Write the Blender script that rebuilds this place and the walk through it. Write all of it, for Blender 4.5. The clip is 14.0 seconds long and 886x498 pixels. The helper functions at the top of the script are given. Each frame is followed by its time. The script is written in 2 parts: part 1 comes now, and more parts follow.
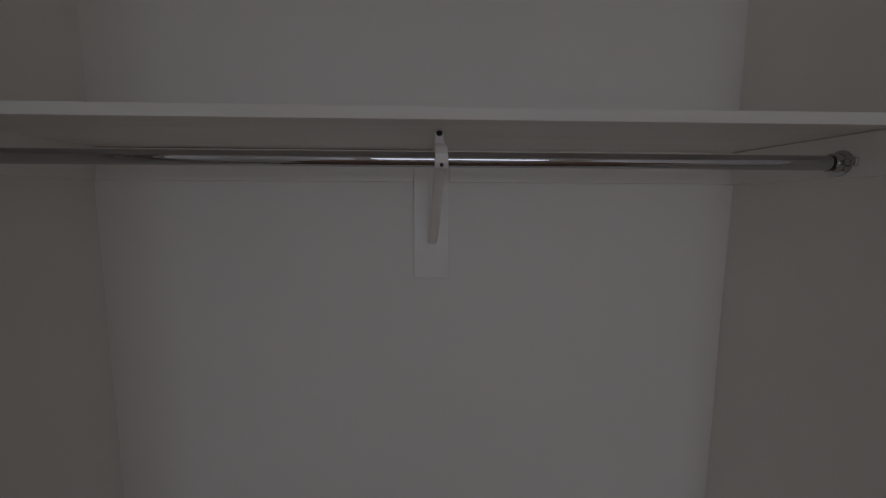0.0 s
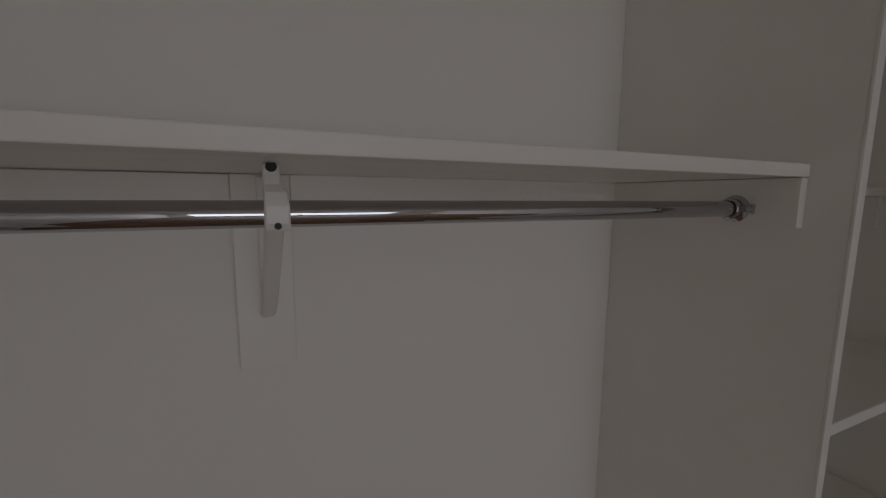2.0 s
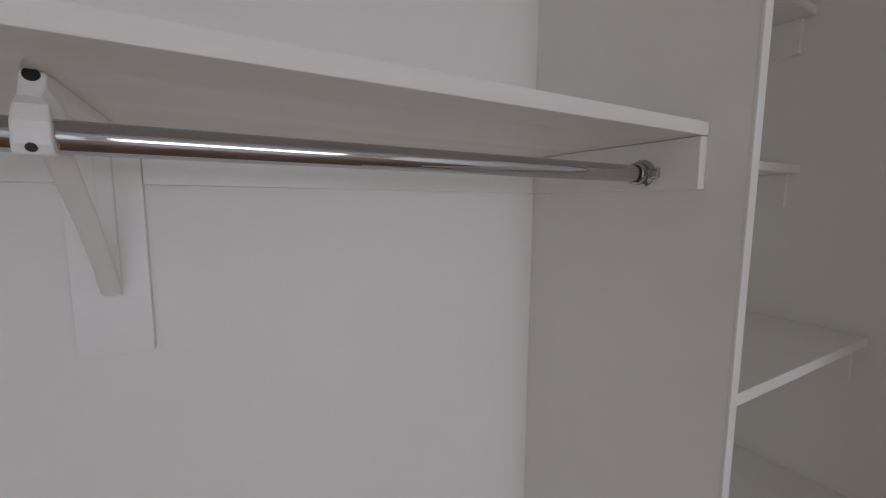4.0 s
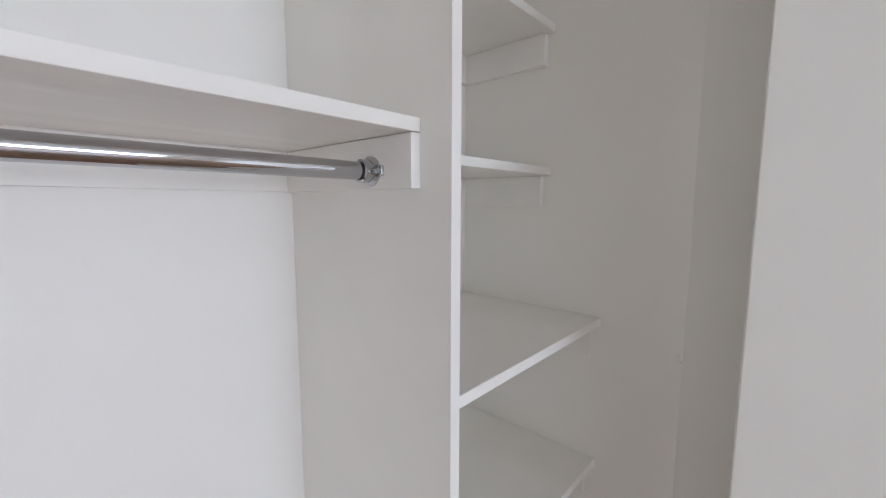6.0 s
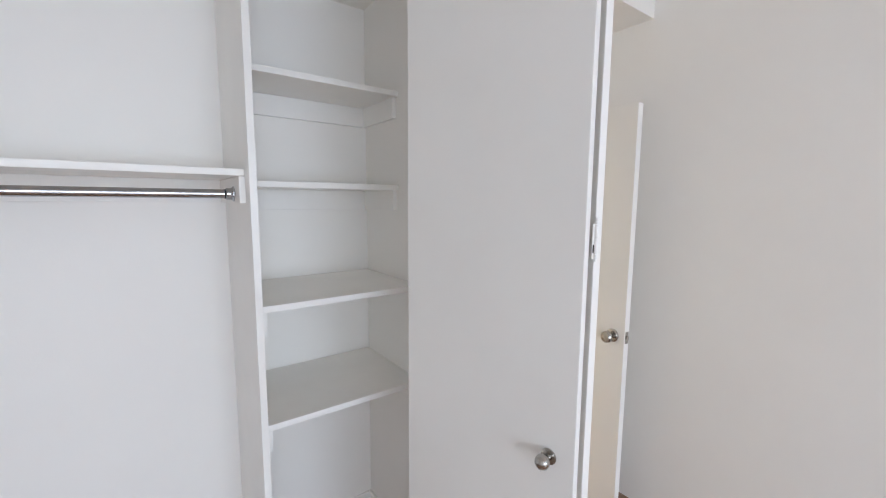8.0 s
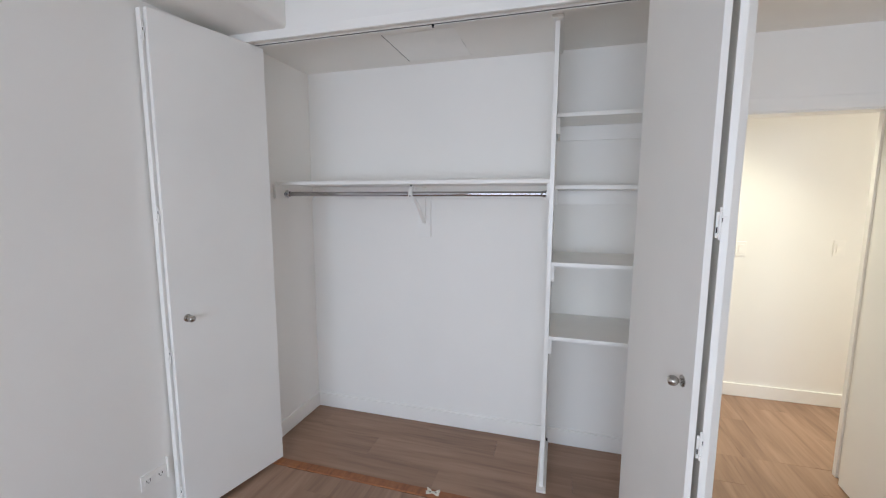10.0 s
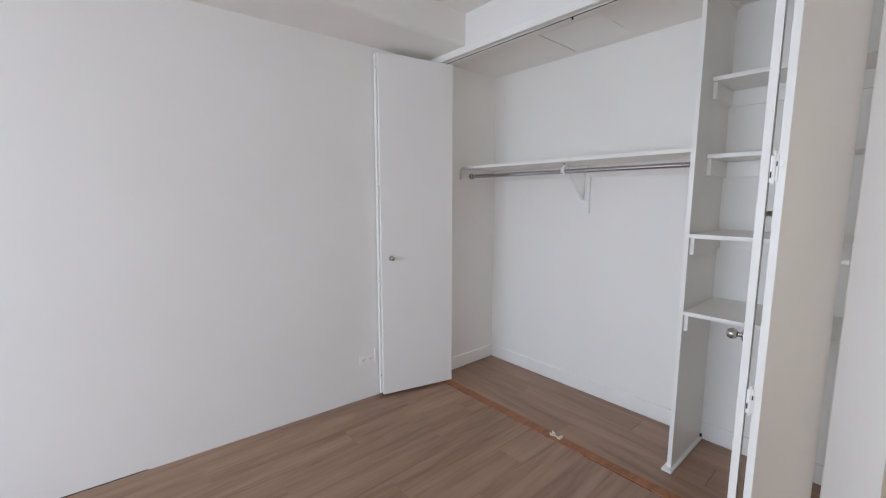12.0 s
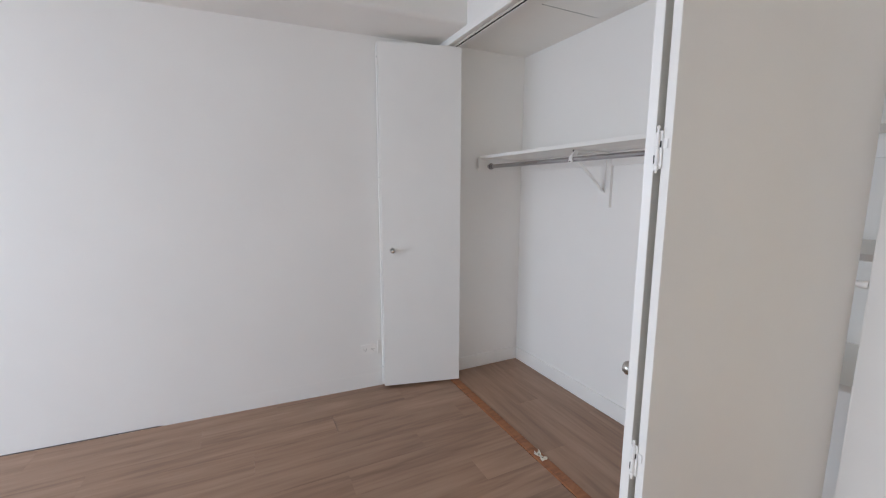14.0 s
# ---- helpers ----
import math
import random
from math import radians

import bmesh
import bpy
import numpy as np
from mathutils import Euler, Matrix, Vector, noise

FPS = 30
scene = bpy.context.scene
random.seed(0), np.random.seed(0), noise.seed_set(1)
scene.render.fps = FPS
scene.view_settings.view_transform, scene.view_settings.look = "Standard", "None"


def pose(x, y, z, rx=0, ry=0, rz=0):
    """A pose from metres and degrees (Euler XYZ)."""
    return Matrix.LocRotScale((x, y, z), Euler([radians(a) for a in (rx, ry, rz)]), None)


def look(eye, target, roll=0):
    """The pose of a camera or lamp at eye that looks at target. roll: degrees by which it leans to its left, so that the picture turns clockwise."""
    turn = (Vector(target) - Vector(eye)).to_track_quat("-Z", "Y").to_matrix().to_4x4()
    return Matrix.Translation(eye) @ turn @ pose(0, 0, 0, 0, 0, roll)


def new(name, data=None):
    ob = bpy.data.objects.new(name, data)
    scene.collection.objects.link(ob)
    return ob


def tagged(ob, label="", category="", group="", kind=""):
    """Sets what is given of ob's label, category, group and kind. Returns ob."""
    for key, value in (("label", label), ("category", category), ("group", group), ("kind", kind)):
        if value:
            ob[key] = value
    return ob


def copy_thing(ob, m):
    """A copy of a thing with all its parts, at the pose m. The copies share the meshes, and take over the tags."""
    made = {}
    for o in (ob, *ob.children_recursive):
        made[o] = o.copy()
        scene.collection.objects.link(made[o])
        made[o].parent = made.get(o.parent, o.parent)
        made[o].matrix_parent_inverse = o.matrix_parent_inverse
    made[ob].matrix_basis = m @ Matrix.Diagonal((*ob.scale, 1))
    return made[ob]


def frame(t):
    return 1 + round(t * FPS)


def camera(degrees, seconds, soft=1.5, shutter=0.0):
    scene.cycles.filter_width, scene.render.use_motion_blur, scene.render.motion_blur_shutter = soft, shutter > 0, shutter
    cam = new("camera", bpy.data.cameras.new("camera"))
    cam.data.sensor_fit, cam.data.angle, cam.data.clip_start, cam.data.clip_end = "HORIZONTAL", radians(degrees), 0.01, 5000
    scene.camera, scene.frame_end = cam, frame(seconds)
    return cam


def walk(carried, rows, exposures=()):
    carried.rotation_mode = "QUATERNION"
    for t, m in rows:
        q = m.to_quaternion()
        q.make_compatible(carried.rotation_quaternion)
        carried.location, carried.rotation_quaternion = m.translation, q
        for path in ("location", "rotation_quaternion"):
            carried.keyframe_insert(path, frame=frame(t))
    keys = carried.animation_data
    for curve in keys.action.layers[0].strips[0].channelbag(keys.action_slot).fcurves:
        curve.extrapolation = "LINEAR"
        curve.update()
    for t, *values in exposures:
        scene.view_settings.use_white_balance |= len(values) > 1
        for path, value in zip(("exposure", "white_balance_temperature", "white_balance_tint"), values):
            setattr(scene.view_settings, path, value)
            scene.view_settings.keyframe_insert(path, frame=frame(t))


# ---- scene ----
cam = camera(95.6, 14.0, soft=1.2)
PATH = [
    (0, (0.856, -0.435, 1.527), (0.927, 1.55, 1.294), 0.3),
    (0.5, (0.805, -0.42, 1.542), (1.019, 1.555, 1.308), 0.5),
    (1, (0.864, -0.387, 1.556), (1.336, 1.543, 1.325), -0.0),
    (1.5, (0.891, -0.189, 1.593), (1.687, 1.626, 1.329), 0.7),
    (2, (0.868, -0.126, 1.627), (1.67, 1.687, 1.361), 0.4),
    (2.2, (0.865, -0.119, 1.625), (1.66, 1.698, 1.364), 0.4),
    (4.3, (1.046, -0.12, 1.545), (2.096, 1.568, 1.324), 0.2),
    (4.5, (1.075, -0.115, 1.543), (2.188, 1.53, 1.313), 0.2),
    (5, (1.132, -0.155, 1.554), (2.417, 1.361, 1.329), -0.0),
    (5.5, (1.192, -0.165, 1.548), (2.639, 1.197, 1.321), -0.1),
    (6, (1.244, -0.199, 1.556), (2.718, 1.133, 1.326), 0.1),
    (6.5, (1.296, -0.389, 1.564), (2.761, 0.952, 1.325), 0.1),
    (7, (1.362, -0.626, 1.595), (2.818, 0.724, 1.358), 0.3),
    (7.2, (1.381, -0.716, 1.596), (2.839, 0.632, 1.358), 0.3),
    (9.3, (1.563, -1.743, 1.573), (1.582, 0.242, 1.331), 0.3),
    (9.5, (1.608, -1.806, 1.58), (1.468, 0.174, 1.336), 0.2),
    (10, (1.729, -1.921, 1.577), (1.178, -0.014, 1.33), 0.2),
    (10.5, (1.904, -2.043, 1.556), (1.039, -0.256, 1.309), 0.1),
    (11, (2.08, -2.111, 1.536), (0.954, -0.476, 1.29), 0.0),
    (11.5, (2.277, -2.098, 1.495), (0.922, -0.649, 1.245), 0.0),
    (12, (2.392, -2.027, 1.432), (0.893, -0.728, 1.18), 0.1),
    (12.5, (2.444, -1.879, 1.398), (0.857, -0.691, 1.128), 0.0),
    (13, (2.501, -1.715, 1.385), (0.844, -0.633, 1.094), 0.0),
    (13.5, (2.577, -1.582, 1.403), (0.875, -0.573, 1.107), 0.2),
    (14, (2.676, -1.377, 1.439), (0.901, -0.506, 1.141), 0.1),
]
# exposure (stops) along the walk: the lens adapts as it leaves the closet
EXPOSURES = [(0.0, -2.25, 7000, 13), (0.5, -1.85, 7150, 13.5), (1.0, -1.25, 7150, 12.8), (1.5, -1.68, 7450, 14), (2.2, -1.95, 7500, 14), (4.3, -0.52, 6700, 12), (5.0, -0.12, 6560, 10),
             (6.5, 0.28, 6560, 10.3), (7.2, 0.36, 6500, 9.7), (9.3, -0.03, 6470, 9.7), (11.0, -0.03, 6450, 9.8), (12.0, -0.05, 6520, 10.2), (14.0, -0.05, 6540, 10.2)]
walk(cam, [(t, look(e, g, r)) for t, e, g, r in PATH], EXPOSURES)

# ---- world and lights ----
world = bpy.data.worlds.new("sky")
scene.world = world
world.use_nodes = True
wn = world.node_tree.nodes
sky = wn.new("ShaderNodeTexSky")
sky.sky_type = "NISHITA"
sky.sun_disc = False
sky.sun_elevation = radians(38)
sky.sun_rotation = radians(200)
world.node_tree.links.new(sky.outputs[0], wn["Background"].inputs[0])
wn["Background"].inputs[1].default_value = 0.1

# white rooms pass light on many times
scene.cycles.max_bounces = 16
scene.cycles.diffuse_bounces = 12


def area(name, m, w, h, watts, color):
    d = bpy.data.lights.new(name, "AREA")
    d.shape, d.size, d.size_y, d.energy, d.color = "RECTANGLE", w, h, watts, color
    ob = new(name, d)
    ob.matrix_world = m
    return ob


WINDOW_W = 123.0
HALL_W = 20.0
HALL_LAMP_W = 8.5
area("window_daylight", look((1.35, -5.56, 1.3), (1.35, -3.4, 0.3)), 2.8, 1.75, WINDOW_W, (0.662, 0.796, 1.0))
# fill light added to brighten the hall wall and floor, not a known source
area("hall_fill", look((5.27, 1.26, 1.35), (3.2, 1.26, 0.75)), 0.8, 1.7, HALL_W, (1.0, 0.99, 0.90))
area("hall_lamp_light", look((2.95, 1.12, 2.425), (2.95, 1.12, 0)), 0.34, 0.34, HALL_LAMP_W, (1.0, 0.975, 0.76)).data.spread = radians(100)


# ---- materials ----
def material(name, base, rough=0.5, metal=0.0, mottle=0.03, scale=6.0, bump=0.05, bump_scale=250.0, tint=None, spread=0.04, stretch=None):
    """Painted or metal surface: soft blotches at a large scale, fine relief at a small one."""
    mat = bpy.data.materials.new(name)
    mat.use_nodes = True
    nt = mat.node_tree
    n, l = nt.nodes, nt.links
    b = n["Principled BSDF"]
    b.inputs["Metallic"].default_value = metal
    tc = n.new("ShaderNodeTexCoord")
    big = n.new("ShaderNodeTexNoise")
    big.inputs["Scale"].default_value = scale
    big.inputs["Detail"].default_value = 4
    if stretch:
        mp = n.new("ShaderNodeMapping")
        mp.inputs["Scale"].default_value = stretch
        l.new(tc.outputs["Object"], mp.inputs["Vector"])
        l.new(mp.outputs[0], big.inputs["Vector"])
    else:
        l.new(tc.outputs["Object"], big.inputs["Vector"])
    ramp = n.new("ShaderNodeValToRGB")
    ramp.color_ramp.elements[0].position, ramp.color_ramp.elements[1].position = 0.3, 0.7
    other = tint or base
    ramp.color_ramp.elements[0].color = (*[c * (1 - mottle) for c in other], 1)
    ramp.color_ramp.elements[1].color = (*[min(1, c * (1 + mottle)) for c in base], 1)
    l.new(big.outputs["Fac"], ramp.inputs[0])
    l.new(ramp.outputs[0], b.inputs["Base Color"])
    fine = n.new("ShaderNodeTexNoise")
    fine.inputs["Scale"].default_value = bump_scale
    fine.inputs["Detail"].default_value = 3
    l.new(tc.outputs["Object"], fine.inputs["Vector"])
    mr = n.new("ShaderNodeMapRange")
    mr.inputs["To Min"].default_value = max(0.02, rough - spread)
    mr.inputs["To Max"].default_value = rough + spread
    l.new(big.outputs["Fac"], mr.inputs["Value"])
    l.new(mr.outputs[0], b.inputs["Roughness"])
    if bump:
        bp = n.new("ShaderNodeBump")
        bp.inputs["Strength"].default_value = bump
        bp.inputs["Distance"].default_value = 0.002
        l.new(fine.outputs["Fac"], bp.inputs["Height"])
        l.new(bp.outputs[0], b.inputs["Normal"])
    return mat


def wood(name, dark, mid, light, rough, stretch, grain, vary, fine, along=1.0):
    """Boards with long grain along the local y axis; each board shifts its tone and its figure."""
    mat = bpy.data.materials.new(name)
    mat.use_nodes = True
    nt = mat.node_tree
    n, l = nt.nodes, nt.links
    b = n["Principled BSDF"]
    tc = n.new("ShaderNodeTexCoord")
    info = n.new("ShaderNodeObjectInfo")
    shift = n.new("ShaderNodeVectorMath")
    shift.operation = "MULTIPLY_ADD"
    shift.inputs[1].default_value = (1, 1, 1)
    off = n.new("ShaderNodeCombineXYZ")
    mul = n.new("ShaderNodeMath")
    mul.operation = "MULTIPLY"
    mul.inputs[1].default_value = 37.0
    l.new(info.outputs["Random"], mul.inputs[0])
    for i in range(3):
        l.new(mul.outputs[0], off.inputs[i])
    l.new(tc.outputs["Object"], shift.inputs[0])
    l.new(off.outputs[0], shift.inputs[2])
    mp = n.new("ShaderNodeMapping")
    mp.inputs["Scale"].default_value = (stretch, along, stretch)
    l.new(shift.outputs[0], mp.inputs["Vector"])
    a = n.new("ShaderNodeTexNoise")
    a.inputs["Scale"].default_value = grain
    a.inputs["Detail"].default_value = 6
    a.inputs["Distortion"].default_value = 0.9
    l.new(mp.outputs[0], a.inputs["Vector"])
    f = n.new("ShaderNodeTexNoise")
    f.inputs["Scale"].default_value = grain * 4.5
    f.inputs["Detail"].default_value = 5
    l.new(mp.outputs[0], f.inputs["Vector"])
    mix = n.new("ShaderNodeMix")
    mix.inputs["Factor"].default_value = fine
    l.new(a.outputs["Fac"], mix.inputs["A"])
    l.new(f.outputs["Fac"], mix.inputs["B"])
    ramp = n.new("ShaderNodeValToRGB")
    e = ramp.color_ramp.elements
    e[0].position, e[0].color = 0.34, (*dark, 1)
    e[1].position, e[1].color = 0.66, (*light, 1)
    m = e.new(0.5)
    m.color = (*mid, 1)
    l.new(mix.outputs[0], ramp.inputs[0])
    hsv = n.new("ShaderNodeHueSaturation")
    tone = n.new("ShaderNodeMapRange")
    tone.inputs["To Min"].default_value = 1 - vary
    tone.inputs["To Max"].default_value = 1 + vary
    l.new(info.outputs["Random"], tone.inputs["Value"])
    l.new(tone.outputs[0], hsv.inputs["Value"])
    l.new(ramp.outputs[0], hsv.inputs["Color"])
    l.new(hsv.outputs[0], b.inputs["Base Color"])
    rr = n.new("ShaderNodeMapRange")
    rr.inputs["To Min"].default_value = rough + 0.08
    rr.inputs["To Max"].default_value = rough - 0.08
    l.new(f.outputs["Fac"], rr.inputs["Value"])
    l.new(rr.outputs[0], b.inputs["Roughness"])
    bp = n.new("ShaderNodeBump")
    bp.inputs["Strength"].default_value = 0.12
    bp.inputs["Distance"].default_value = 0.001
    l.new(mix.outputs[0], bp.inputs["Height"])
    l.new(bp.outputs[0], b.inputs["Normal"])
    return mat


WALL = material("wall_paint", (0.866, 0.847, 0.811), 0.55, mottle=0.018, scale=1.6, bump=0.09, bump_scale=170)
CEIL = material("ceiling_paint", (0.86, 0.841, 0.804), 0.75, mottle=0.02, scale=2.0, bump=0.12, bump_scale=140)
DOOR = material("door_paint", (0.86, 0.844, 0.808), 0.38, mottle=0.02, scale=2.5, bump=0.05, bump_scale=120)
GLOSS = material("gloss_trim_paint", (0.878, 0.861, 0.826), 0.3, mottle=0.02, scale=5, bump=0.04, bump_scale=90)
SHELF = material("shelf_paint", (0.866, 0.851, 0.818), 0.36, mottle=0.025, scale=5, bump=0.08, bump_scale=110)
BOARD = material("painted_board", (0.868, 0.852, 0.818), 0.36, mottle=0.03, scale=3.5, bump=0.10, bump_scale=110, tint=(0.85, 0.822, 0.778), stretch=(0.35, 7.0, 7.0))
CHROME = material("chrome", (0.50, 0.50, 0.515), 0.03, 1.0, mottle=0.02, scale=9, bump=0.0, spread=0.01)
NICKEL = material("satin_nickel", (0.46, 0.44, 0.41), 0.24, 1.0, mottle=0.05, scale=40, bump=0.02, bump_scale=500)
STEEL = material("galvanised_steel", (0.50, 0.50, 0.50), 0.4, 1.0, mottle=0.1, scale=60, bump=0.05)
DARK = material("dark_gap", (0.025, 0.023, 0.022), 0.8, mottle=0.2, scale=30)
SCREW = material("dark_screw", (0.03, 0.03, 0.03), 0.5, 0.5, mottle=0.2, scale=60)
PLASTIC = material("white_plastic", (0.89, 0.868, 0.83), 0.3, mottle=0.02, scale=20, bump=0.0)
IVORY = material("aged_plastic", (0.72, 0.69, 0.60), 0.4, mottle=0.06, scale=50, bump=0.02)
PLANK = wood("vinyl_plank", (0.220, 0.129, 0.083), (0.312, 0.190, 0.125), (0.384, 0.244, 0.166), 0.38, 7.0, 1.7, 0.045, 0.26, 0.55)
OAK = wood("orange_oak", (0.20, 0.073, 0.028), (0.30, 0.108, 0.038), (0.36, 0.138, 0.050), 0.42, 3.0, 9.0, 0.0, 0.25)
BED = material("floor_bed", (0.16, 0.104, 0.073), 0.8)


# ---- mesh helpers ----
def add_box(bm, x0, x1, y0, y1, z0, z1, bevel=0.0, m=None):
    """A box between two corners, with its edges eased, added to bm."""
    t = bmesh.new()
    bmesh.ops.create_cube(t, size=1)
    bmesh.ops.scale(t, vec=(x1 - x0, y1 - y0, z1 - z0), verts=t.verts)
    bmesh.ops.translate(t, vec=((x0 + x1) / 2, (y0 + y1) / 2, (z0 + z1) / 2), verts=t.verts)
    if bevel:
        bmesh.ops.bevel(t, geom=t.edges[:], offset=bevel, segments=2, profile=0.6, affect="EDGES")
    if m is not None:
        bmesh.ops.transform(t, matrix=m, verts=t.verts)
    me = bpy.data.meshes.new("tmp")
    t.to_mesh(me)
    t.free()
    bm.from_mesh(me)
    bpy.data.meshes.remove(me)
    return bm


def box(x0, x1, y0, y1, z0, z1, bevel=0.0, m=None):
    return add_box(bmesh.new(), x0, x1, y0, y1, z0, z1, bevel, m)


def boxes(rows, bevel=0.0):
    bm = bmesh.new()
    for r in rows:
        add_box(bm, *r, bevel)
    return bm


def lathe(profile, steps=32, m=None, bm=None):
    """A body of revolution about z from (radius, height) pairs."""
    bm = bm or bmesh.new()
    rings = []
    for r, h in profile:
        ring = []
        for i in range(steps):
            a = 2 * math.pi * i / steps
            v = Vector((r * math.cos(a), r * math.sin(a), h))
            ring.append(bm.verts.new(m @ v if m is not None else v))
        rings.append(ring)
    for a, b in zip(rings, rings[1:]):
        for i in range(steps):
            j = (i + 1) % steps
            f = bm.faces.new((a[i], a[j], b[j], b[i]))
            f.smooth = True
    bm.faces.new(rings[0][::-1])
    bm.faces.new(rings[-1])
    return bm


def tube(points, radius, steps=14, bm=None):
    """A round bar through points."""
    bm = bm or bmesh.new()
    rings = []
    pts = [Vector(p) for p in points]
    for i, p in enumerate(pts):
        d = (pts[min(i + 1, len(pts) - 1)] - pts[max(i - 1, 0)]).normalized()
        q = d.to_track_quat("Z", "Y")
        rings.append([bm.verts.new(p + q @ Vector((radius * math.cos(2 * math.pi * k / steps), radius * math.sin(2 * math.pi * k / steps), 0))) for k in range(steps)])
    for a, b in zip(rings, rings[1:]):
        for k in range(steps):
            j = (k + 1) % steps
            bm.faces.new((a[k], a[j], b[j], b[k])).smooth = True
    bm.faces.new(rings[0][::-1])
    bm.faces.new(rings[-1])
    return bm


def prism(outline, axis, a, b):
    """An outline of (u, v) pairs drawn out from a to b along axis x, y or z."""
    bm = bmesh.new()
    place = {"x": lambda u, v, w: (w, u, v), "y": lambda u, v, w: (u, w, v), "z": lambda u, v, w: (u, v, w)}[axis]
    lo = [bm.verts.new(place(u, v, a)) for u, v in outline]
    hi = [bm.verts.new(place(u, v, b)) for u, v in outline]
    for i in range(len(lo)):
        j = (i + 1) % len(lo)
        bm.faces.new((lo[i], lo[j], hi[j], hi[i]))
    bm.faces.new(lo[::-1])
    bm.faces.new(hi)
    bmesh.ops.recalc_face_normals(bm, faces=bm.faces[:])
    return bm


def part(name, bm, mat, parent=None, label="", m=None):
    """Links a bmesh as one mesh object, under parent if given."""
    me = bpy.data.meshes.new(name)
    bmesh.ops.recalc_face_normals(bm, faces=bm.faces[:])
    for e in bm.edges:
        if len(e.link_faces) == 2 and e.calc_face_angle(0.0) > 0.6:
            e.smooth = False
    bm.to_mesh(me)
    bm.free()
    me.materials.append(mat)
    ob = new(name, me)
    if parent is not None:
        ob.parent = parent
    if m is not None:
        ob.matrix_basis = m
    if label:
        ob["label"] = label
    return ob


def thing(name, label, category, group="", at=(0, 0, 0), turn=0.0):
    ob = new(name)
    ob.empty_display_size = 0.1
    ob.matrix_basis = pose(*at, 0, 0, turn)
    return tagged(ob, label, category, group)


def structure(name, bm, mat, label):
    return tagged(part(name, bm, mat), label, name.split("_")[0], kind="structure")


# ---- the rooms ----
YB = 0.637          # closet back wall
ZC = 2.437          # closet and low ceilings
ZH = 2.625          # raised ceiling of the bedroom
XR = 2.275          # closet's right side
XE = 3.43           # right wall of bedroom and entry
YD = 0.70           # face of the wall with the bedroom door
YW = -5.60          # window wall

structure("wall_closet_back", box(-0.15, XR + 0.005, YB, YB + 0.11, -0.02, 2.75), WALL, "white painted plaster back wall of the closet")
structure("wall_left", prism([(-0.2, YB), (0, YB), (0, -0.05), (-0.005, -0.06), (-0.3257, YW), (-0.45, YW), (-0.45, YB)], "z", -0.02, 2.75), WALL,
          "long white painted bedroom wall beside the closet")
structure("wall_partition", box(XR, 2.425, -0.025, YD + 0.1, -0.02, 2.75, 0.004), WALL, "white wall end between the closet and the bedroom entry")
structure("wall_closet_header", box(-0.02, XR, -0.087, 0.03, 2.392, 2.75), WALL, "white header wall above the closet opening")
structure("wall_entry", boxes([(2.425, 2.455, YD, YD + 0.11, -0.02, 2.75), (3.345, XE, YD, YD + 0.11, -0.02, 2.75), (2.455, 3.345, YD, YD + 0.11, 2.06, 2.75)]), WALL,
          "white wall around the open bedroom doorway")
structure("wall_right", box(XE, XE + 0.12, YW, YD + 0.11, -0.02, 2.75), WALL, "white wall behind the open bedroom door")
structure("wall_window", boxes([(-0.45, -0.12, YW - 0.15, YW, -0.02, 2.75), (2.82, XE + 0.12, YW - 0.15, YW, -0.02, 2.75),
                                (-0.12, 2.82, YW - 0.15, YW, -0.02, 0.4), (-0.12, 2.82, YW - 0.15, YW, 2.2, 2.75)]), WALL, "white wall with a wide window opening")
structure("ceiling_closet", box(-0.02, XR, 0.03, YB, ZC, ZC + 0.1), CEIL, "white closet ceiling")
SOFFIT_R = 0.028      # easing of the soffit's edge
SOFFIT_EDGE = [(0.375 - SOFFIT_R + SOFFIT_R * math.sin(k * math.pi / 32), 2.42 + SOFFIT_R - SOFFIT_R * math.cos(k * math.pi / 32)) for k in range(17)]
structure("ceiling_bedroom", prism([(-0.45, 2.42)] + SOFFIT_EDGE + [(0.375, ZH), (XE, ZH), (XE, 2.75), (-0.45, 2.75)], "y", YW, -0.087), CEIL, "white bedroom ceiling with a lower band along the wall")
structure("ceiling_entry", box(2.425, XE, -0.087, YD, 2.455, 2.75), CEIL, "white ceiling of the bedroom entry")

# hall
structure("wall_hall_far", boxes([(1.6, 2.16, 1.72, 1.84, -0.02, 2.75), (2.16, 3.0, 1.72, 1.84, 2.04, 2.75), (3.0, 3.86, 1.72, 1.84, -0.02, 2.75)]), WALL, "white hall wall with a closed door")
structure("wall_hall_return", box(3.74, 3.86, 1.84, 3.1, -0.02, 2.75), WALL, "white return wall in the hall")
structure("wall_hall_end", box(3.86, 5.4, 3.0, 3.12, -0.02, 2.75), WALL, "white wall at the far end of the hall")
# out of view; its opening is only there to hold the hall fill light
structure("wall_hall_side", boxes([(5.3, 5.42, 0.7, 0.83, -0.02, 2.75), (5.3, 5.42, 1.69, 3.0, -0.02, 2.75), (5.3, 5.42, 0.83, 1.69, -0.02, 0.45), (5.3, 5.42, 0.83, 1.69, 2.25, 2.75)]), WALL, "unseen white hall side wall with an opening for the fill light")
structure("wall_hall_near", box(XE + 0.12, 5.3, YD, YD + 0.11, -0.02, 2.75), WALL, "white hall wall beside the bedroom")
structure("wall_hall_left", box(1.48, 1.6, YB + 0.11, 1.84, -0.02, 2.75), WALL, "white wall at the short end of the hall")
structure("wall_hall_back", box(1.6, 2.425, YB + 0.11, YD + 0.11, -0.02, 2.75), WALL, "white hall wall behind the closet")
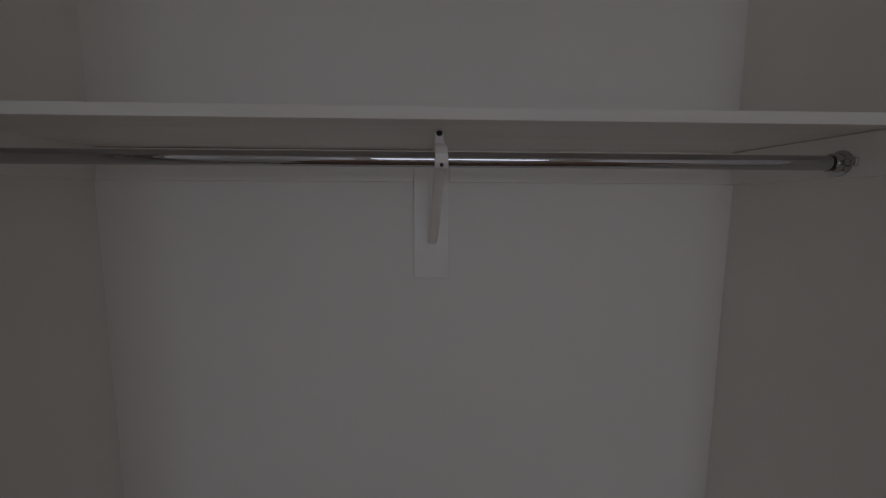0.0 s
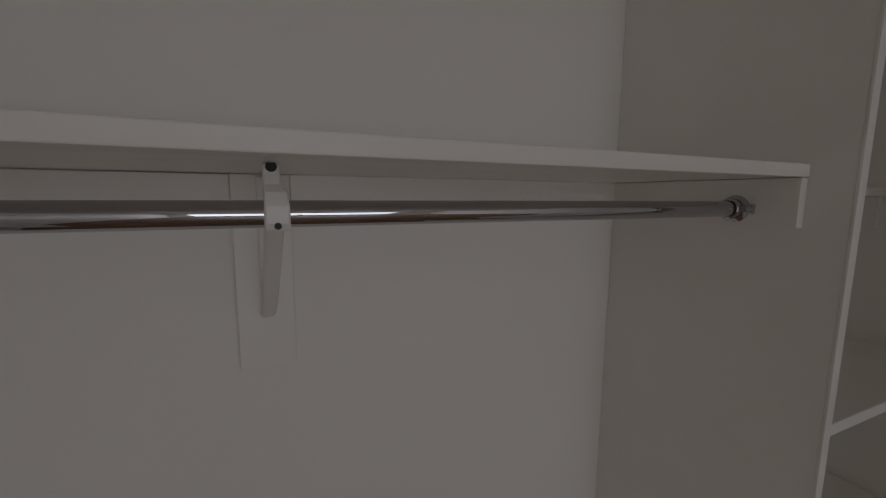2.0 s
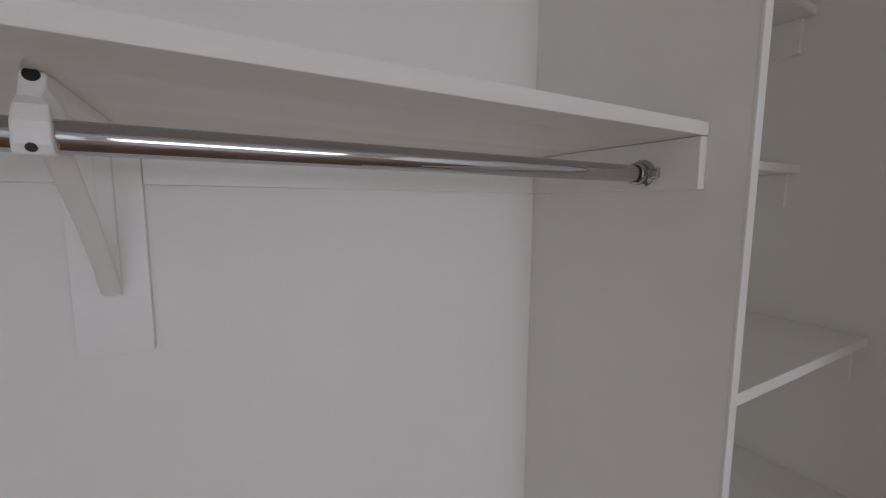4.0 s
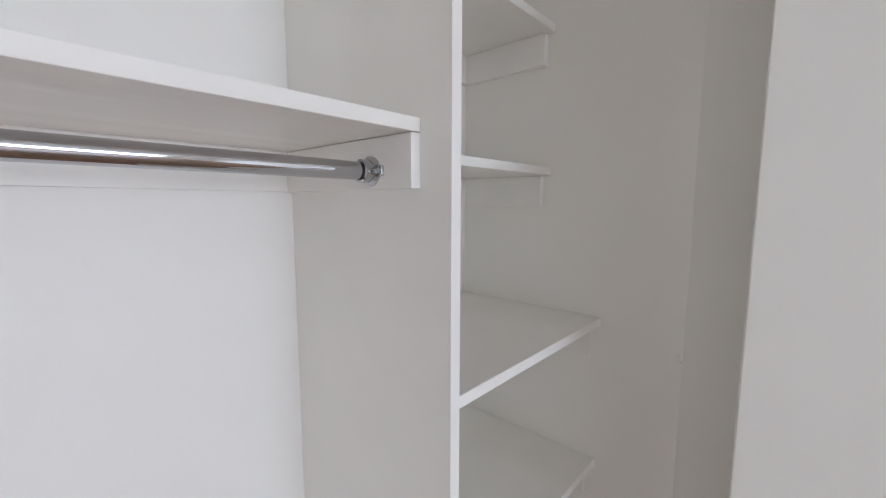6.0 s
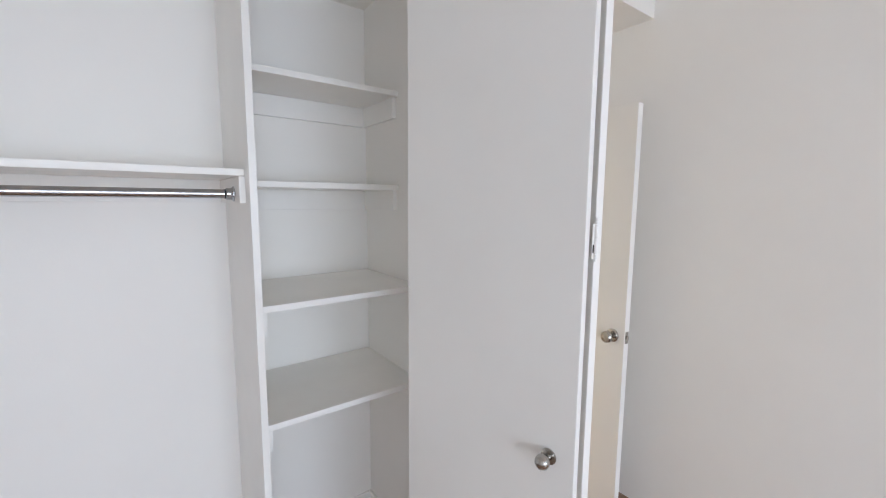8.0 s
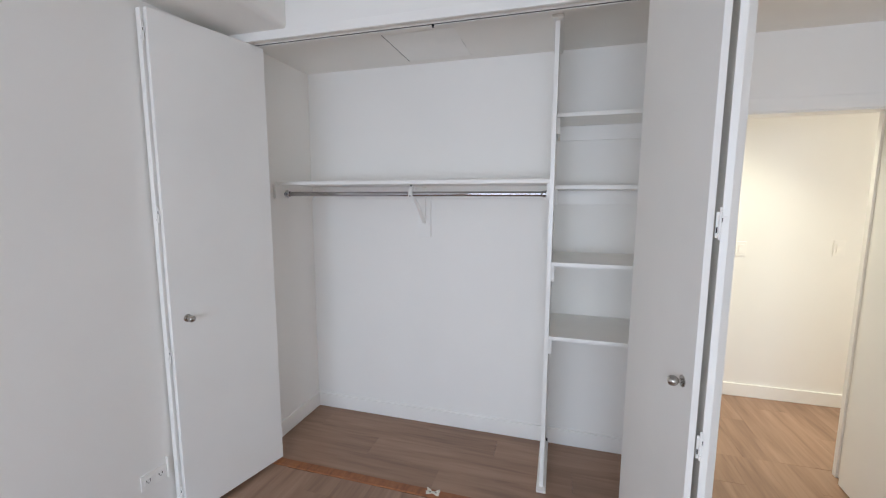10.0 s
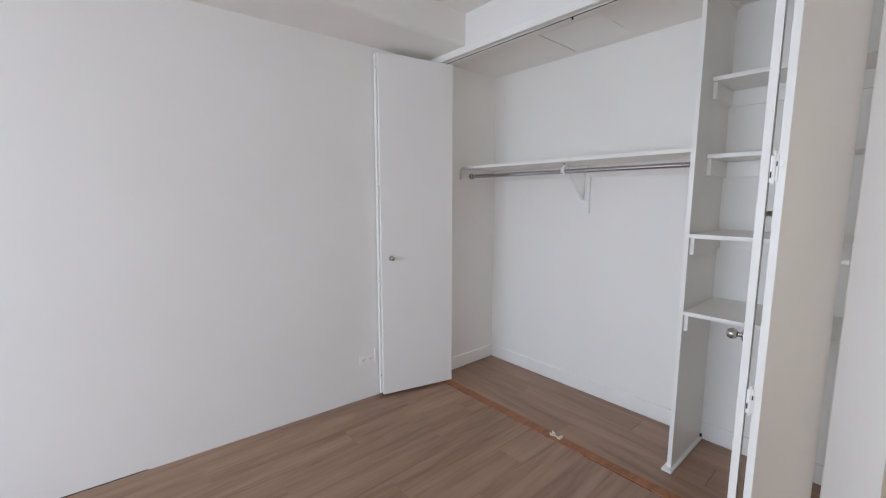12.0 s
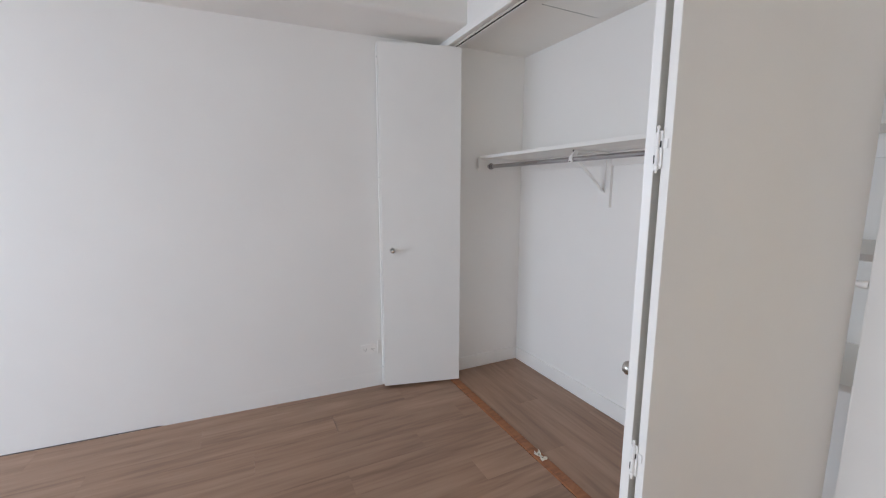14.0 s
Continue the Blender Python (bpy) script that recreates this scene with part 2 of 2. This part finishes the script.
structure("ceiling_hall", box(1.5, 5.42, YD + 0.11, 3.12, 2.45, 2.75), CEIL, "white hall ceiling")


def window(name, label, x, y, z, w, h, turn=0.0):
    """Framed opening of size w by h about its centre, with a middle post and a sill on its local +y side."""
    ob = tagged(new(name), label, "window", kind="structure")
    ob.matrix_basis = pose(x, y, z, 0, 0, turn)
    a, b = w / 2, h / 2
    part("window_frame", boxes([(-a, -a + 0.06, -0.03, 0.03, -b, b), (a - 0.06, a, -0.03, 0.03, -b, b), (-a + 0.06, a - 0.06, -0.03, 0.03, -b, -b + 0.06),
                                (-a + 0.06, a - 0.06, -0.03, 0.03, b - 0.06, b), (-0.03, 0.03, -0.03, 0.03, -b + 0.06, b - 0.06)]), GLOSS, ob)
    part("window_sill", box(-a - 0.04, a + 0.04, 0.09, 0.13, -b - 0.03, -b - 0.002, 0.004), GLOSS, ob)


window("window_1", "wide white framed window in the bedroom", 1.35, YW - 0.09, 1.3, 2.94, 1.8)
# unseen frame, added to dress the opening of the hall fill light
window("window_added", "unseen white window frame added around the hall fill light", 5.38, 1.26, 1.35, 0.86, 1.8, 90)


def skirting(name, x0, x1, y0, y1, top, label):
    """Flat board with an eased top."""
    return structure(name, box(x0, x1, y0, y1, 0.001, top, 0.003), GLOSS, label)


skirting("baseboard_closet_back", 0.014, 1.676, YB - 0.014, YB, 0.105, "white baseboard along the closet back wall")
skirting("baseboard_closet_tower", 1.70, XR - 0.014, YB - 0.014, YB, 0.105, "white baseboard behind the shelf tower")
skirting("baseboard_closet_left", 0.0, 0.014, 0.0, YB, 0.105, "white baseboard on the closet side wall")
skirting("baseboard_closet_right", XR - 0.014, XR, 0.0, YB, 0.105, "white baseboard on the closet side wall")
skirting("baseboard_hall", 3.06, 3.872, 1.706, 1.72, 0.105, "white baseboard along the hall wall")
skirting("baseboard_hall_return", 3.86, 3.874, 1.72, 3.0, 0.105, "white baseboard round the hall corner")


def worn_skirting(length, steps=90):
    """Thin, many times painted board along -y from the origin: its face and its top edge waver."""
    bm = bmesh.new()
    rings = []
    for k in range(steps + 1):
        y = -length * k / steps
        face = 0.0008 + 0.0005 * noise.noise((y * 2.1, 0.3, 0.0))
        top = 0.105 + 0.0035 * noise.noise((y * 1.3, 4.0, 0.0)) + 0.0012 * noise.noise((y * 9.0, 7.0, 0.0))
        rings.append([bm.verts.new(p) for p in ((-0.006, y, 0.006), (face, y, 0.006), (face, y, top - 0.004), (face * 0.4 - 0.0002, y, top), (-0.006, y, top))])
    for a, b in zip(rings, rings[1:]):
        for i in range(5):
            bm.faces.new((a[i], a[(i + 1) % 5], b[(i + 1) % 5], b[i]))
    bm.faces.new(rings[0][::-1])
    bm.faces.new(rings[-1])
    return bm


WALL_TURN = pose(-0.0055, -0.06, 0, 0, 0, -3.31)
structure("baseboard_bedroom", worn_skirting(5.53), WALL, "white painted baseboard along the bedroom wall").matrix_basis = WALL_TURN
structure("trim_floor_gap", box(-0.006, 0.0004, -5.53, 0, 0.0005, 0.006), DARK, "dark gap under the bedroom baseboard").matrix_basis = WALL_TURN

# closet head: fascia board and steel track
structure("trim_fascia", box(-0.02, XR, -0.103, -0.087, 2.376, 2.4195, 0.003), GLOSS, "white gloss fascia board above the closet opening")
track = thing("door_track", "white painted steel bifold door track under the closet header", "door track", at=(0, -0.03, 2.387))
part("channel", boxes([(0.0, XR, -0.014, 0.014, 0.002, 0.005), (0.0, XR, -0.016, -0.010, -0.006, 0.002), (0.0, XR, 0.008, 0.016, -0.006, 0.002)]), GLOSS, track)
# dark strip paints the shade that lies in the slot under the fascia
part("slot", box(0.0, XR, -0.010, 0.008, -0.002, 0.002), DARK, track, "slot of the door track with its shade painted dark")
part("pivot", lathe([(0.005, -0.018), (0.005, 0.0)], 12, Matrix.Translation((1.13, 0, 0))), SCREW, track)

# ---- closet fittings ----
SZ, ST = 1.681, 0.021   # hat shelf: top and thickness
hat = thing("closet_shelf", "white painted closet shelf above the hanging rod", "shelf")
part("board", box(0.006, 1.677, 0.238, YB - 0.002, SZ - ST, SZ, 0.002), BOARD, hat)
for nm, b in (("back_cleat", (0.019, 0.8165, 0.618, YB, 1.578, SZ - ST - 0.002)), ("back_cleat", (0.9095, 1.66, 0.618, YB, 1.578, SZ - ST)), ("side_cleat", (1.66, 1.678, 0.240, YB, 1.577, SZ - ST - 0.001)), ("side_cleat", (0.0, 0.018, 0.225, YB, 1.577, SZ - ST + 0.004))):
    part(nm, box(*b, 0.0015), SHELF, hat)

ROD_Y, ROD_Z, ROD_R = 0.336, 1.606, 0.0145
rod = thing("hanging_rod", "chrome closet rod between two round sockets", "closet rod")
part("bar", tube([(0.03, ROD_Y, ROD_Z), (0.9, ROD_Y, ROD_Z), (1.645, ROD_Y, ROD_Z)], ROD_R, 32), CHROME, rod)
for x, s in ((1.66, -1), (0.018, 1)):
    m = Matrix.Translation((x, ROD_Y, ROD_Z)) @ pose(0, 0, 0, 0, 90 * s, 0)
    so = part("socket", lathe([(0.0245, 0.0), (0.0245, 0.003), (0.021, 0.005), (0.0185, 0.007), (0.0185, 0.022), (0.0165, 0.024)], 28, m), CHROME, rod, "chrome socket")
    part("lug", box(-0.009, 0.009, -0.034, 0.0, 0.0, 0.007, 0.003, m), CHROME, so)
    part("screw", lathe([(0.0045, 0.0), (0.0045, 0.008), (0.002, 0.009)], 10, m @ Matrix.Translation((0, -0.027, 0))), STEEL, so)
    part("collar", lathe([(0.0148, 0.024), (0.0148, 0.028)], 24, m), SCREW, so)

BX = 0.876
brk = thing("shelf_bracket", "white painted steel shelf and rod bracket on a wooden plate", "shelf bracket")
part("plate", box(BX - 0.059, BX + 0.033, 0.616, YB, 1.326, SZ - ST - 0.0005, 0.002), SHELF, brk)
part("channel", box(BX - 0.020, BX, 0.607, 0.6185, 1.415, 1.655, 0.002), SHELF, brk)
part("arm", box(BX - 0.009, BX + 0.009, 0.36, 0.612, 1.646, 1.6595, 0.002), SHELF, brk)
strut = tube([(BX + 0.002, 0.352, 1.612), (BX + 0.001, 0.378, 1.598), (BX - 0.001, 0.47, 1.532), (BX - 0.003, 0.545, 1.470), (BX - 0.005, 0.588, 1.432), (BX - 0.006, 0.604, 1.424)], 0.0062, 20)
for v in strut.verts:
    v.co.x = BX + (v.co.x - BX) * 1.85
part("strut", strut, SHELF, brk)
hook_bm = prism([(u - 0.0115, v - 0.003) for u, v in ((0.375, 1.6625), (0.392, 1.658), (0.385, 1.638), (0.366, 1.628), (0.360, 1.616), (0.3605, 1.604), (0.352, 1.594), (0.338, 1.591), (0.329, 1.592),
                           (0.3265, 1.600), (0.327, 1.618), (0.334, 1.632), (0.346, 1.640), (0.352, 1.650), (0.356, 1.6625))], "x", BX - 0.0085, BX + 0.0155)
for v in hook_bm.verts:
    low = v.co.z < 1.634
    mid = BX + (0.0035 if low else 0.0)
    v.co.x = mid + (v.co.x - BX - 0.0035) * (1.08 if v.co.z < 1.6 else 1.0 if low else 0.74)
hook = part("hook", hook_bm, SHELF, brk)
bmod = hook.modifiers.new("ease", "BEVEL")
bmod.width, bmod.segments = 0.0028, 3
for y, z, tl, q, dx in ((0.3153, 1.5945, 90, 0.0036, 0.0035), (0.3435, 1.6555, 78, 0.0058, 0.0)):
    part("screw_hole", lathe([(q, -0.001), (q, 0.0015)], 16, pose(BX + dx, y, z, tl, 0, 0)), SCREW, hook)
part("screw", lathe([(0.004, -0.001), (0.004, 0.002), (0.002, 0.003)], 12, pose(BX - 0.010, 0.607, 1.438, 90, 0, 0)), SHELF, brk)

XD0, XD1 = 1.678, 1.697
div = thing("closet_divider", "tall white painted divider panel standing on the closet floor", "divider panel")
part("panel", box(XD0, XD1, 0.18, YB - 0.0005, 0.012, 2.42, 0.002), SHELF, div)
part("edge_strip", box(XD0 - 0.001, XD1 + 0.001, 0.176, 0.18, 0.012, 2.42, 0.001), GLOSS, div, "glossy white edge strip")
part("foot", box(XD0 - 0.016, XD1 + 0.016, 0.140, YB - 0.016, 0.001, 0.013, 0.003), SHELF, div)
part("cap", box(XD0 - 0.017, XD1 + 0.017, 0.14, YB - 0.002, 2.42, ZC - 0.001, 0.002), SHELF, div)


for x in (XD0 - 0.012, XD1 + 0.001):
    part("gap", box(x, x + 0.011, YB - 0.016, YB - 0.013, 0.002, 0.032), DARK, div, "dark notch at the baseboard")


def tower_shelf(z, front, group):
    s = thing("tower_shelf", "white painted shelf board resting on wooden cleats beside the divider", "shelf", group, at=(0, 0, z))
    part("board", box(XD1 + 0.001, XR - 0.001, front, YB - 0.002, -0.021, 0, 0.002), SHELF, s)
    for b in ((XD1, XD1 + 0.018, front + 0.022, YB), (XR - 0.018, XR, front + 0.022, YB)):
        part("side_cleat", box(*b, -0.104, -0.0215, 0.0015), SHELF, s)
    part("back_cleat", box(XD1 + 0.018, XR - 0.018, YB - 0.018, YB, -0.104, -0.0215, 0.0015), SHELF, s)


for z, fr in ((2.025, 0.332), (1.652, 0.332), (1.259, 0.177), (0.868, 0.177)):
    tower_shelf(z, fr, "closet tower shelves")

hatch = thing("access_panel", "white flush access panel in the closet ceiling", "access panel", at=(0.785, 0.152, ZC))
part("panel", box(0.0035, 0.396, 0.003, 0.411, -0.0014, -0.0003, 0.0004), SHELF, hatch)
part("gap", boxes([(0, 0.0035, 0, 0.4125, -0.0016, -0.0002), (0.396, 0.3966, 0.15, 0.30, -0.0010, -0.0002), (0.0035, 0.396, 0.411, 0.4118, -0.0010, -0.0002)]), DARK, hatch)
part("screw", lathe([(0.003, -0.003), (0.003, -0.001)], 10, Matrix.Translation((0.371, 0.229, 0))), SHELF, hatch)

thr = thing("threshold_strip", "worn orange wooden strip on the floor under the closet doors", "threshold")
part("strip", prism([(-0.062, 0.001), (-0.056, 0.006), (-0.004, 0.006), (0.002, 0.001)], "x", 0.0, XR - 0.02), OAK, thr)
gd = thing("floor_guide", "small bent steel door guide screwed to the threshold strip", "door guide", at=(1.13, -0.027, 0.006))
part("base", prism([(-0.034, -0.018), (-0.02, -0.016), (-0.006, -0.007), (0.006, -0.007), (0.02, -0.016), (0.034, -0.018), (0.036, -0.006), (0.028, 0.0),
                    (0.036, 0.006), (0.034, 0.018), (0.02, 0.016), (0.006, 0.007), (-0.006, 0.007), (-0.02, 0.016), (-0.034, 0.018), (-0.036, 0.006), (-0.028, 0.0), (-0.036, -0.006)], "z", 0.0, 0.003), IVORY, gd)
for a, b in ((-1, -1), (-1, 1), (1, -1), (1, 1)):
    part("lug", prism([(a * 0.012, 0.003), (a * 0.034, 0.003), (a * 0.037, 0.016), (a * 0.028, 0.013)][::a], "y", b * 0.0135 - 0.0012, b * 0.0135 + 0.0012), IVORY, gd)
for x in (-0.016, 0.016):
    part("screw", lathe([(0.004, 0.003), (0.003, 0.0045)], 10, Matrix.Translation((x, 0.0, 0))), SCREW, gd)


# ---- doors ----
def knob(parent, m, r=0.0165):
    """Egg-shaped knob on a round rose, standing out along local z."""
    k = part("knob", lathe([(r * 0.45, 0.004), (r * 0.45, 0.016), (r * 0.8, 0.021), (r, 0.030), (r * 0.98, 0.038), (r * 0.75, 0.046), (r * 0.35, 0.050), (0.001, 0.0505)], 28, m), NICKEL, parent, "satin nickel knob")
    part("rose", lathe([(r * 1.1, 0.0), (r * 1.1, 0.003), (r * 0.7, 0.0055), (r * 0.5, 0.006)], 28, m), NICKEL, k)
    return k


def leaf(door, a, b, side, thick, z0, z1):
    """A flush slab from plan point a to b; its outer face is that line, the slab lies to the given side."""
    d = Vector((b[0] - a[0], b[1] - a[1], 0))
    ang = math.degrees(math.atan2(d.y, d.x))
    y0, y1 = sorted((0.0, side * thick))
    return part("leaf", box(0, d.length, y0, y1, z0, z1, 0.002), DOOR, door, m=pose(a[0], a[1], 0, 0, 0, ang))


def fold_hinge(parent, x, y, z):
    """Narrow butt hinge between two leaves: plates, three knuckles on a pin, a painted ear."""
    h = part("hinge", box(-0.0085, -0.0022, 0.0, 0.002, -0.037, 0.034, 0.0006), GLOSS, parent, "white painted hinge", pose(x, y, z))
    part("plate", box(0.0022, 0.0085, 0.0, 0.002, -0.034, 0.037, 0.0006), GLOSS, h)
    part("pin", lathe([(0.0024, -0.042), (0.0024, 0.040), (0.0034, 0.041), (0.0034, 0.045), (0.0015, 0.047)], 12, Matrix.Translation((0.0004, -0.002, 0))), GLOSS, h)
    for a, b in ((-0.036, -0.027), (-0.025, 0.004), (0.007, 0.034)):
        part("knuckle", lathe([(0.0032, a), (0.0040, a + 0.001), (0.0040, b - 0.001), (0.0032, b)], 14, Matrix.Translation((0.0004, -0.002, 0))), GLOSS, h)
    part("ear", box(0.0095, 0.019, 0.0002, 0.0014, 0.004, 0.022, 0.0005), GLOSS, h)
    part("slot", box(0.0034, 0.0068, -0.0012, 0.0004, 0.006, 0.018), SCREW, h, "dark hinge slot")
    part("slot", box(-0.0076, -0.0042, -0.0012, 0.0004, -0.024, -0.008), SCREW, h, "dark hinge slot")
    return h


Z0, Z1 = 0.021, 2.373
lb = thing("bifold_door", "white flush bifold closet door folded open against the bedroom wall", "closet door", "closet bifold doors")
leaf(lb, (0.17, -0.010), (0.038, -0.549), -1, 0.0265, Z0, Z1)
leaf(lb, (-0.022, -0.549), (0.028, -0.03), -1, 0.0265, Z0, Z1)
for z in (2.272, 1.50, 0.846, 0.148):
    fold_hinge(lb, 0.008, -0.551, z)
u = Vector((0.17 - 0.038, 0.539)).normalized()
knob(lb, pose(0.038 + u.x * 0.070, -0.549 + u.y * 0.070, 1.014) @ pose(0, 0, 0, 0, 90, -13.6), 0.0165)

rb = thing("bifold_door", "white flush bifold closet door folded open beside the shelf tower", "closet door", "closet bifold doors")
leaf(rb, (2.118, -0.658), (2.027, -0.140), -1, 0.02, Z0, Z1)
leaf(rb, (2.2513, -0.0215), (2.174, -0.658), -1, 0.02, Z0, Z1)
for z in (2.272, 1.511, 0.860, 0.148):
    fold_hinge(rb, 2.1485, -0.660, z)
u = Vector((2.027 - 2.118, 0.518)).normalized()
knob(rb, pose(2.118 + u.x * 0.059, -0.658 + u.y * 0.059, 1.03) @ pose(0, 0, 0, 0, -90, 10) @ Matrix.Scale(0.86, 4, (0, 0, 1)), 0.0165)

part("aligner", box(0.0, 0.042, -0.030, -0.004, -0.010, 0.010, 0.004), IVORY, rb, "aged plastic door aligner", pose(2.0467, -0.1365, 1.377, 0, 0, 10))

tab = thing("door_bumper", "small white plastic bumper on the wall end beside the closet", "bumper", at=(2.273, -0.012, 1.205))
part("pad", lathe([(0.010, 0.0), (0.0105, 0.004), (0.009, 0.024), (0.006, 0.030), (0.001, 0.031)], 18, pose(0, 0, 0, 0, -90, 0)), PLASTIC, tab)

# bedroom door, frame and hardware
fr = tagged(new("door_frame_1"), "white painted door frame of the bedroom doorway", "door frame", kind="structure")
part("jamb", box(3.315, 3.345, YD - 0.004, YD + 0.08, 0.001, 2.06, 0.002), GLOSS, fr)
part("jamb", box(2.455, 2.485, YD - 0.004, YD + 0.114, 0.001, 2.06, 0.002), GLOSS, fr)
part("head", box(2.485, 3.315, YD - 0.004, YD + 0.114, 2.035, 2.06, 0.002), GLOSS, fr)
part("stop", box(3.303, 3.315, YD + 0.045, YD + 0.075, 0.001, 2.035, 0.001), GLOSS, fr)
part("casing", box(2.43, 3.34, YD - 0.016, YD - 0.0045, 2.042, 2.112, 0.003), GLOSS, fr)
part("strike", box(2.4845, 2.487, YD + 0.03, YD + 0.06, 0.95, 1.01, 0.0005), NICKEL, fr, "nickel strike plate")


def round_knob(parent, m, r=0.028):
    k = part("knob", lathe([(0.012, 0.006), (0.012, 0.026), (r * 0.7, 0.031), (r, 0.042), (r, 0.054), (r * 0.8, 0.062), (r * 0.3, 0.066), (0.001, 0.0665)], 28, m), NICKEL, parent, "satin nickel knob")
    part("rose", lathe([(0.032, 0.0), (0.032, 0.004), (0.026, 0.009), (0.014, 0.010)], 28, m), NICKEL, k)
    return k


dr = thing("door_1", "white flush bedroom door standing open with nickel knobs", "door", at=(3.270, 0.66, 0), turn=-93.5)
tagged(dr, kind="structure")
W = 0.815
part("leaf", box(0, W, -0.0005, 0.035, 0.012, 2.03, 0.002), DOOR, dr)
part("knob_side", box(W - 0.001, W + 0.0015, 0.006, 0.029, 0.915, 0.973, 0.0005), NICKEL, dr, "nickel latch plate")
part("latch_bolt", box(W, W + 0.008, 0.011, 0.024, 0.935, 0.953, 0.002), NICKEL, dr)
round_knob(dr, pose(W - 0.062, -0.0005, 0.943, 90, 0, 0))
round_knob(dr, pose(W - 0.062, 0.035, 0.943, -90, 0, 0))
for z in (0.25, 1.02, 1.84):
    part("hinge", lathe([(0.006, -0.045), (0.006, 0.045)], 12, pose(-0.004, 0.038, z)), GLOSS, dr)

# hall door
hd = thing("door_2", "closed white flush hall door with a nickel knob", "door", at=(2.16, 1.725, 0))
tagged(hd, kind="structure")
part("leaf", box(0.002, 0.838, 0.0, 0.035, 0.010, 2.037, 0.001), DOOR, hd)
part("sill_gap", box(0.004, 0.832, 0.004, 0.03, 0.001, 0.012), DARK, hd)
round_knob(hd, pose(0.77, 0.0, 0.955, 90, 0, 0))
part("strike", box(0.834, 0.839, -0.006, 0.01, 0.93, 0.98, 0.001), SCREW, hd)
structure("trim_hall_door", boxes([(3.004, 3.06, 1.708, 1.72, 0.001, 2.04)], 0.002), GLOSS, "white casing beside the hall door")

sw = thing("light_switch", "white rocker light switch plate on the hall wall", "light switch", "hall light switches", at=(3.72, 1.72, 1.225))
part("plate", box(-0.036, 0.036, -0.006, -0.0005, -0.058, 0.058, 0.003), PLASTIC, sw)
part("rocker", box(-0.017, 0.017, -0.010, -0.006, -0.033, 0.033, 0.002), PLASTIC, sw)
copy_thing(sw, pose(3.10, 1.72, 1.20))

out = thing("wall_outlet", "white double wall outlet above the bedroom baseboard", "outlet", at=(-0.0375, -0.640, 0.291), turn=-3.3)
part("plate", box(0.0, 0.006, -0.058, 0.058, -0.035, 0.035, 0.002), PLASTIC, out)
part("side_rim", box(0.0, 0.013, 0.060, 0.067, -0.040, 0.062, 0.002), PLASTIC, out)
for y in (-0.028, 0.028):
    o = part("socket", box(0.006, 0.008, y - 0.017, y + 0.017, -0.014, 0.014, 0.001), PLASTIC, out)
    part("slots", boxes([(0.0078, 0.0084, y - 0.009, y - 0.006, -0.004, 0.008), (0.0078, 0.0084, y + 0.006, y + 0.009, -0.004, 0.008), (0.0078, 0.0084, y - 0.002, y + 0.002, -0.011, -0.006)]), SCREW, o)

lamp = thing("ceiling_light", "square white flush ceiling light in the hall", "ceiling light", at=(2.95, 1.12, 2.45))
part("frame", boxes([(-0.2, -0.175, -0.2, 0.2, -0.022, 0), (0.175, 0.2, -0.2, 0.2, -0.022, 0), (-0.175, 0.175, -0.2, -0.175, -0.022, 0), (-0.175, 0.175, 0.175, 0.2, -0.022, 0)], 0.003), GLOSS, lamp)
part("diffuser", box(-0.175, 0.175, -0.175, 0.175, -0.018, -0.006, 0.002), PLASTIC, lamp)

# ---- floors: planks ----
PW, PL, PT = 0.182, 1.22, 0.007
meshes = {}


def plank_mesh(w, n):
    key = (round(w, 3), round(n, 3))
    if key not in meshes:
        bm = box(-w / 2 + 0.0002, w / 2 - 0.0002, -n / 2 + 0.0002, n / 2 - 0.0002, -PT, 0, 0.0004)
        me = bpy.data.meshes.new("plank")
        bm.to_mesh(me)
        bm.free()
        me.materials.append(PLANK)
        meshes[key] = me
    return meshes[key]


def plank_floor(name, x0, x1, y0, y1, label, turned=False, seed=1):
    """Staggered planks along y (or along x if turned) on a dark bed."""
    rnd = random.Random(seed)
    f = structure(name, box(x0, x1, y0, y1, -0.03, -PT - 0.0005), BED, label)
    u0, u1, v0, v1 = (y0, y1, x0, x1) if turned else (x0, x1, y0, y1)
    u, k = u0, 0
    while u < u1 - 0.01:
        w = min(PW, u1 - u)
        v = v0 - PL * ((k * 0.37 + rnd.random() * 0.15) % 1.0)
        while v < v1 - 0.001:
            a, b = max(v, v0), min(v + PL, v1)
            v += PL
            if b - a < 0.02:
                continue
            p = new("plank", plank_mesh(w, round(b - a, 2) if b - a < PL - 0.001 else PL))
            p.parent = f
            cu, cv = u + w / 2, (a + b) / 2
            p.matrix_basis = pose(cv, cu, 0, 0, 0, 90) if turned else pose(cu, cv, 0)
        u += w
        k += 1
    return f


plank_floor("floor", -0.31, XE, YW, -0.062, "brown wood-look vinyl plank bedroom floor", seed=3)
plank_floor("floor_closet", 0.0, XR, 0.0, YB, "brown wood-look vinyl plank closet floor", turned=True, seed=5)
plank_floor("floor_entry", 2.425, XE, -0.062, YD + 0.11, "brown wood-look vinyl plank floor of the bedroom entry", seed=8)
plank_floor("floor_hall", 1.6, 5.3, YD + 0.11, 1.72, "brown wood-look vinyl plank hall floor", seed=9)
plank_floor("floor_hall_far", 3.86, 5.3, 1.72, 3.0, "brown wood-look vinyl plank floor round the hall corner", seed=10)
